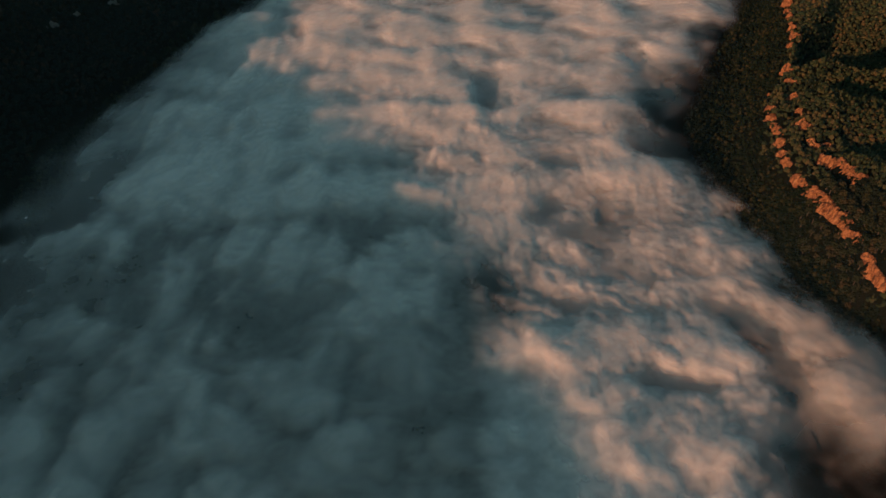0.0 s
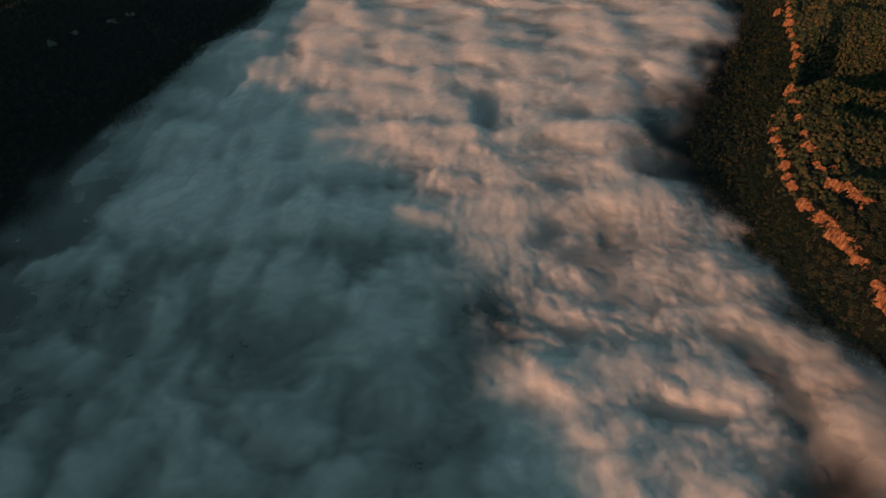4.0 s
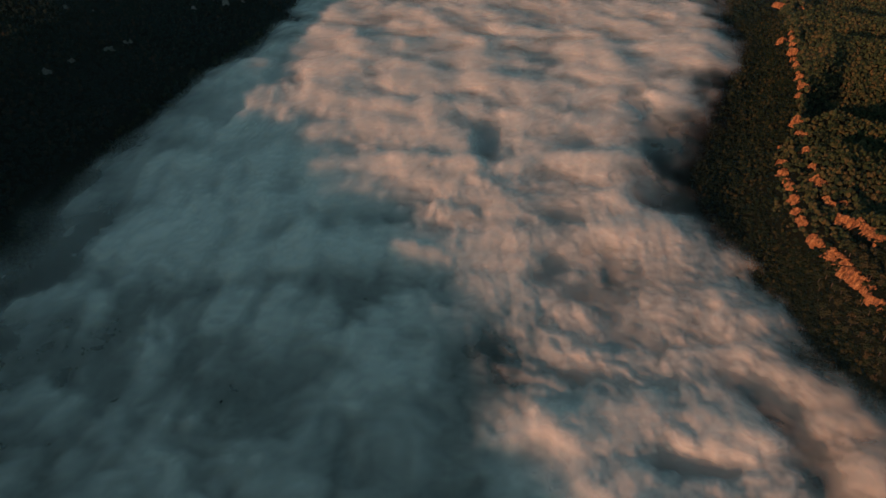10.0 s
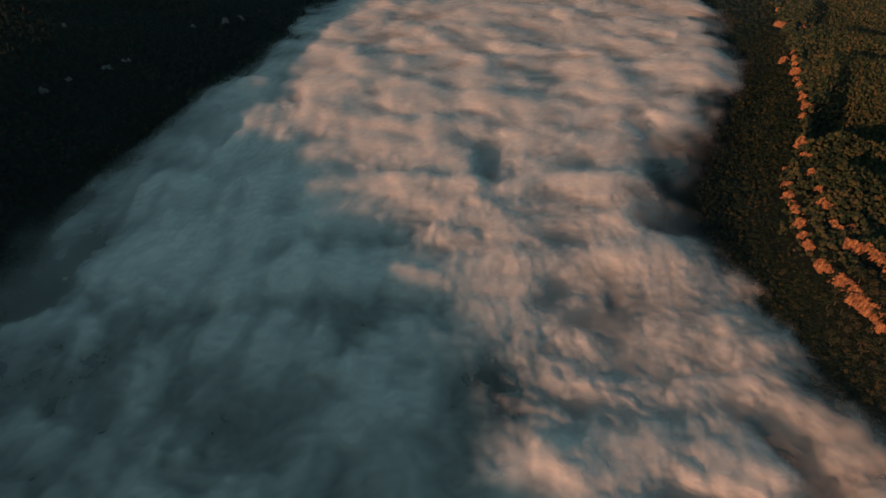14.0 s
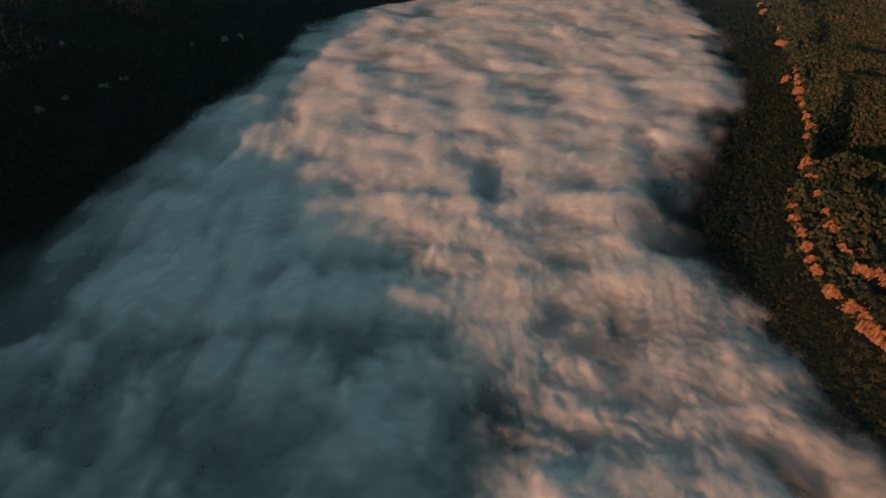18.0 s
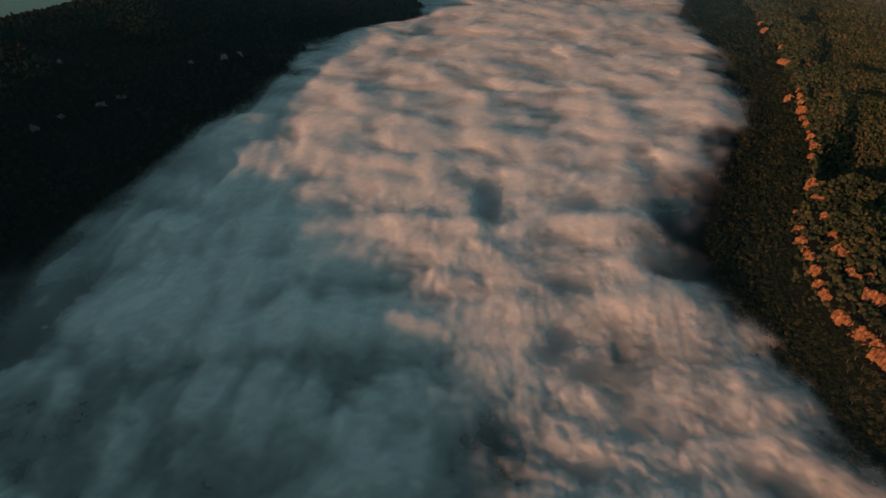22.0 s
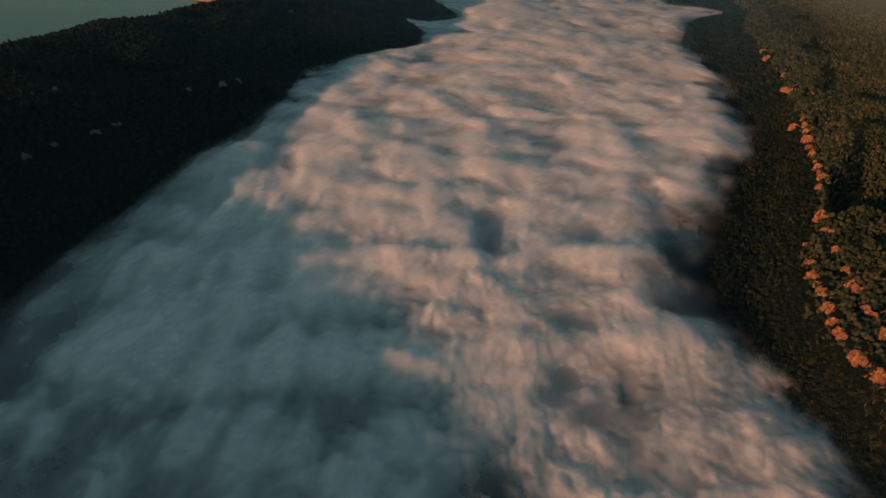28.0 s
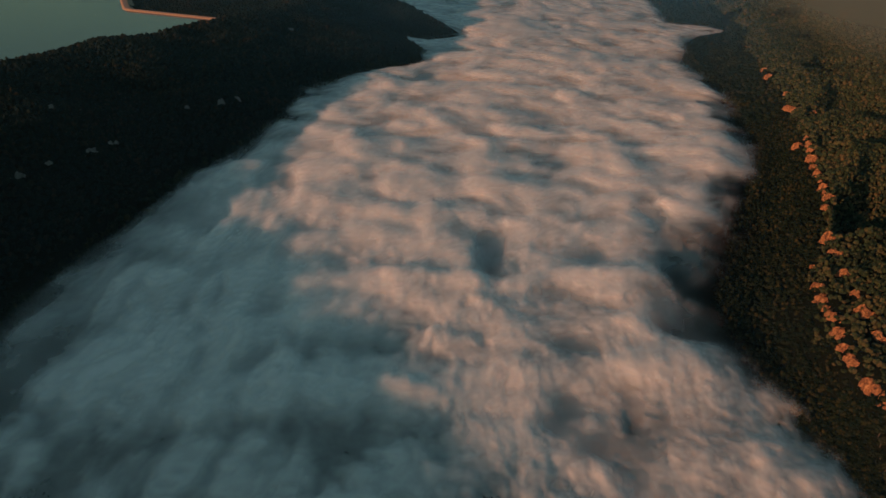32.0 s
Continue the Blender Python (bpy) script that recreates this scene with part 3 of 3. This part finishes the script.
def woods_mesh(name, kind, x, y, size, q, mat):
    """All trees of one wood, joined: too many to count."""
    z = terrain(x, y)
    kinds = [crown_shape(kind, 200 + k) for k in range(9)]
    pick = q.integers(0, 9, len(x))
    verts, faces, n = [], [], 0
    for k, (v, f) in enumerate(kinds):
        sel = np.where(pick == k)[0]
        if not len(sel):
            continue
        a = q.uniform(0, 6.28, len(sel))
        s = size[sel]
        tall = s * q.uniform(0.8, 1.25, len(sel))
        c, d = np.cos(a)[:, None], np.sin(a)[:, None]
        px = (v[None, :, 0] * c - v[None, :, 1] * d) * s[:, None] + x[sel][:, None]
        py = (v[None, :, 0] * d + v[None, :, 1] * c) * s[:, None] + y[sel][:, None]
        pz = v[None, :, 2] * tall[:, None] + (z[sel] + s * 0.15)[:, None]
        verts.append(np.stack([px, py, pz], 2).reshape(-1, 3))
        faces.append((f[None] + (np.arange(len(sel)) * len(v))[:, None, None]).reshape(-1, 3) + n)
        n += len(sel) * len(v)
    return mesh_from(name, np.concatenate(verts), np.concatenate(faces), mat, kind == "far")


CRAGS = [(r, radians(-74), 3) for r in LOWER] + [(r, radians(-68), 13) for r in UPPER] + [(r, radians(-72), 9) for r in FAR_RIM] + [(r, radians(60), 16) for r in PALE]


def clear_of_crags(x, y):
    """Bare rock and the drop in front of it carry no trees."""
    keep = np.ones(len(x), bool)
    for (px, py, wide, high), yaw, room in CRAGS:
        along = (x - px) * math.cos(yaw) + (y - py) * math.sin(yaw)
        front = (x - px) * math.sin(yaw) - (y - py) * math.cos(yaw)
        keep &= ~((np.abs(along) < wide * 0.6) & (front > -3) & (front < 0.8 * room))
    return keep


def near_stand(x, y):
    r = x - curve(RIM, y)
    return (r > -12) & (r < 36) & (y > 484) & (y < 605)


def right_wood(y0, y1, gap, kind, seed, size, slope=False):
    x, y, q = scatter(300, 2700, y0, y1, gap, seed)
    s = x - curve(RIGHT_SHORE, y)
    keep = (s > -12) & (x < 0.68 * y + 80) & (terrain(x, y) > -42) & clear_of_crags(x, y) & ~near_stand(x, y)
    keep &= (x < curve(RIM, y) - 4 + 14 * gnoise(x / 40, y / 40, 81)) == slope
    x, y = x[keep], y[keep]
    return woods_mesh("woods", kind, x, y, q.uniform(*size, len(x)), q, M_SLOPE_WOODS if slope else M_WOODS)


def underwood(gap, seed, size):
    """Low growth under the single trees beside the cliffs."""
    x, y, q = scatter(330, 470, 484, 605, gap, seed)
    r = x - curve(RIM, y)
    keep = near_stand(x, y) & (clear_of_crags(x, y) | (r < -4) | ((r > 8) & (q.uniform(0, 1, len(x)) < 0.6)))
    x, y = x[keep], y[keep]
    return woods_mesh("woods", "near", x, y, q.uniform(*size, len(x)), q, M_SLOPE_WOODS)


def left_wood(y0, y1, gap, kind, seed, size):
    x, y, q = scatter(-1500, 0, y0, y1, gap, seed)
    dl, ds = curve(LEFT_SHORE, y) - x, curve(LEFT_SMOOTH, y) - x
    z = terrain(x, y)
    keep = (dl > -25) & (x > -0.66 * y - 60) & (z > -16) & ((z > LAKE_Z + 1.5) | (ds < 420) | ((y + 0.27 * (x + 706) > 2225) & (x > -1040))) & clear_of_crags(x, y)
    x, y = x[keep], y[keep]
    return woods_mesh("woods", kind, x, y, q.uniform(*size, len(x)), q, M_SHADED_WOODS)


def shore_wood(y0, y1, gap, kind, seed, size):
    """The lowest trees of both valley sides, half lost in the fog."""
    x, y, q = scatter(-520, 1150, y0, y1, gap, seed)
    dl, s = curve(LEFT_SHORE, y) - x, x - curve(RIGHT_SHORE, y)
    keep = ((np.abs(dl + 22) < 46) & (x > -0.66 * y - 60)) | ((np.abs(s + 26) < 40) & (x < 0.68 * y + 80))
    keep &= terrain(x, y) > -42
    x, y = x[keep], y[keep]
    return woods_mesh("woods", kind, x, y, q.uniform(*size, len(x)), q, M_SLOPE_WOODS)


for me, words in (
        (shore_wood(300, 1000, 4.7, "near", 21, (4.8, 9.6)), "lowest dark trees of the near slope, half lost in fog"),
        (shore_wood(1000, 3300, 7.8, "far", 22, (7.0, 11.0)), "lowest dark trees of the valley sides, half lost in fog"),
        (right_wood(330, 740, 4.3, "mid", 1, (4.0, 7.6)), "dense olive and russet autumn woods on the plateau"),
        (right_wood(330, 780, 3.8, "near", 11, (4.4, 9.0), True), "woods on the slope below the cliffs, darkened for shade"),
        (right_wood(470, 660, 4.0, "near", 15, (4.0, 8.0), True), "undergrowth trees at the foot of the cliffs, darkened for shade"),
        (right_wood(380, 660, 2.4, "mid", 16, (3.6, 6.6), True), "dense dark trees on the steepest slope below the rim"),
        (right_wood(380, 500, 4.2, "near", 17, (4.2, 7.5)), "low olive trees along the rim of the plateau"),
        (underwood(2.5, 18, (3.2, 5.6)), "low dark undergrowth between the trees of the rim"),
        (right_wood(780, 1700, 5.0, "mid", 12, (4.0, 8.0), True), "woods on the valley side, darkened for shade"),
        (right_wood(1700, 3400, 9.0, "far", 13, (8.0, 12.5), True), "distant woods on the valley side, darkened for shade"),
        (right_wood(3400, 4700, 15.0, "far", 14, (14.0, 21.0), True), "far dark woods on the valley side"),
        (right_wood(740, 1150, 5.0, "mid", 2, (4.2, 8.0)), "olive-brown autumn woods along the plateau rim"),
        (right_wood(1150, 1700, 5.2, "far", 8, (4.6, 8.0)), "olive-brown autumn woods beyond the side valley"),
        (right_wood(1700, 2700, 7.4, "far", 3, (6.0, 10.0)), "hazy olive-brown woods on the plateau"),
        (right_wood(2700, 4700, 13.0, "far", 4, (11.0, 17.0)), "distant brown woods of the plateau"),
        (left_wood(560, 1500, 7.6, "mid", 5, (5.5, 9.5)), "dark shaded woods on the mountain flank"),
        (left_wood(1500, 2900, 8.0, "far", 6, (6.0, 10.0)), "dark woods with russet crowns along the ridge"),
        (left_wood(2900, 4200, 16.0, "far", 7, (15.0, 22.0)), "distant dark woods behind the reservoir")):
    tagged(new("woods", me), words, "woods", kind="stuff")


# ---- trees beside the cliffs, each one by itself ----
def tree_parts(seed):
    q = np.random.default_rng(seed)
    bm = bmesh.new()

    def limb(a, b, r0, r1):
        a, b = Vector(a), Vector(b)
        m = Matrix.Translation((a + b) / 2) @ (b - a).to_track_quat("Z", "Y").to_matrix().to_4x4()
        bmesh.ops.create_cone(bm, cap_ends=True, segments=6, radius1=r0, radius2=r1, depth=(b - a).length, matrix=m)

    limb((0, 0, -1.5), (0.3, 0.1, 6.0), 0.38, 0.16)
    tips = []
    for k in range(6):
        a, h = k * 1.05 + q.uniform(-0.3, 0.3), q.uniform(2.6, 5.4)
        tip = (2.5 * math.cos(a), 2.5 * math.sin(a), h + q.uniform(1.2, 2.6))
        limb((0.12, 0.05, h), tip, 0.14, 0.05)
        tips.append(tip)
    trunk = bpy.data.meshes.new("trunk")
    bm.to_mesh(trunk)
    bm.free()
    trunk.materials.append(M_BARK)
    vs, fs, n = [], [], 0
    spots = [(t, q.uniform(1.0, 1.6)) for t in tips] + [((q.uniform(-2.2, 2.2), q.uniform(-2.2, 2.2), q.uniform(4.5, 8.2)), q.uniform(0.8, 1.5)) for _ in range(24)]
    for (cx, cy, cz), r in spots:
        v, f = lump(1 if r < 1.45 else 2, int(q.integers(1e6)), 0.3)
        vs.append(v * r * np.array((1, 1, 0.8)) + np.array((cx, cy, cz)))
        fs.append(f + n)
        n += len(v)
    return trunk, mesh_from("crown", np.concatenate(vs), np.concatenate(fs), M_CROWN)


TREES = [tree_parts(300 + k) for k in range(7)]
tx, ty, tq = scatter(340, 460, 484, 605, 4.5, 77)
ok = near_stand(tx, ty) & (clear_of_crags(tx, ty) | (tq.uniform(0, 1, len(tx)) < 0.12))
tx, ty = tx[ok], ty[ok]
tz = terrain(tx, ty)
for k in range(len(tx)):
    trunk, crown = TREES[int(tq.integers(0, 7))]
    tree = new("tree")
    part("trunk", trunk, tree)
    part("crown", crown, tree)
    s = tq.uniform(0.85, 1.2)
    tree.matrix_world = pose(tx[k], ty[k], tz[k], 0, 0, tq.uniform(0, 360)) @ Matrix.Diagonal((s, s, s * tq.uniform(0.9, 1.25), 1))
    tagged(tree, "broadleaf tree in olive autumn leaf beside the cliffs", "tree", "trees beside the cliffs")
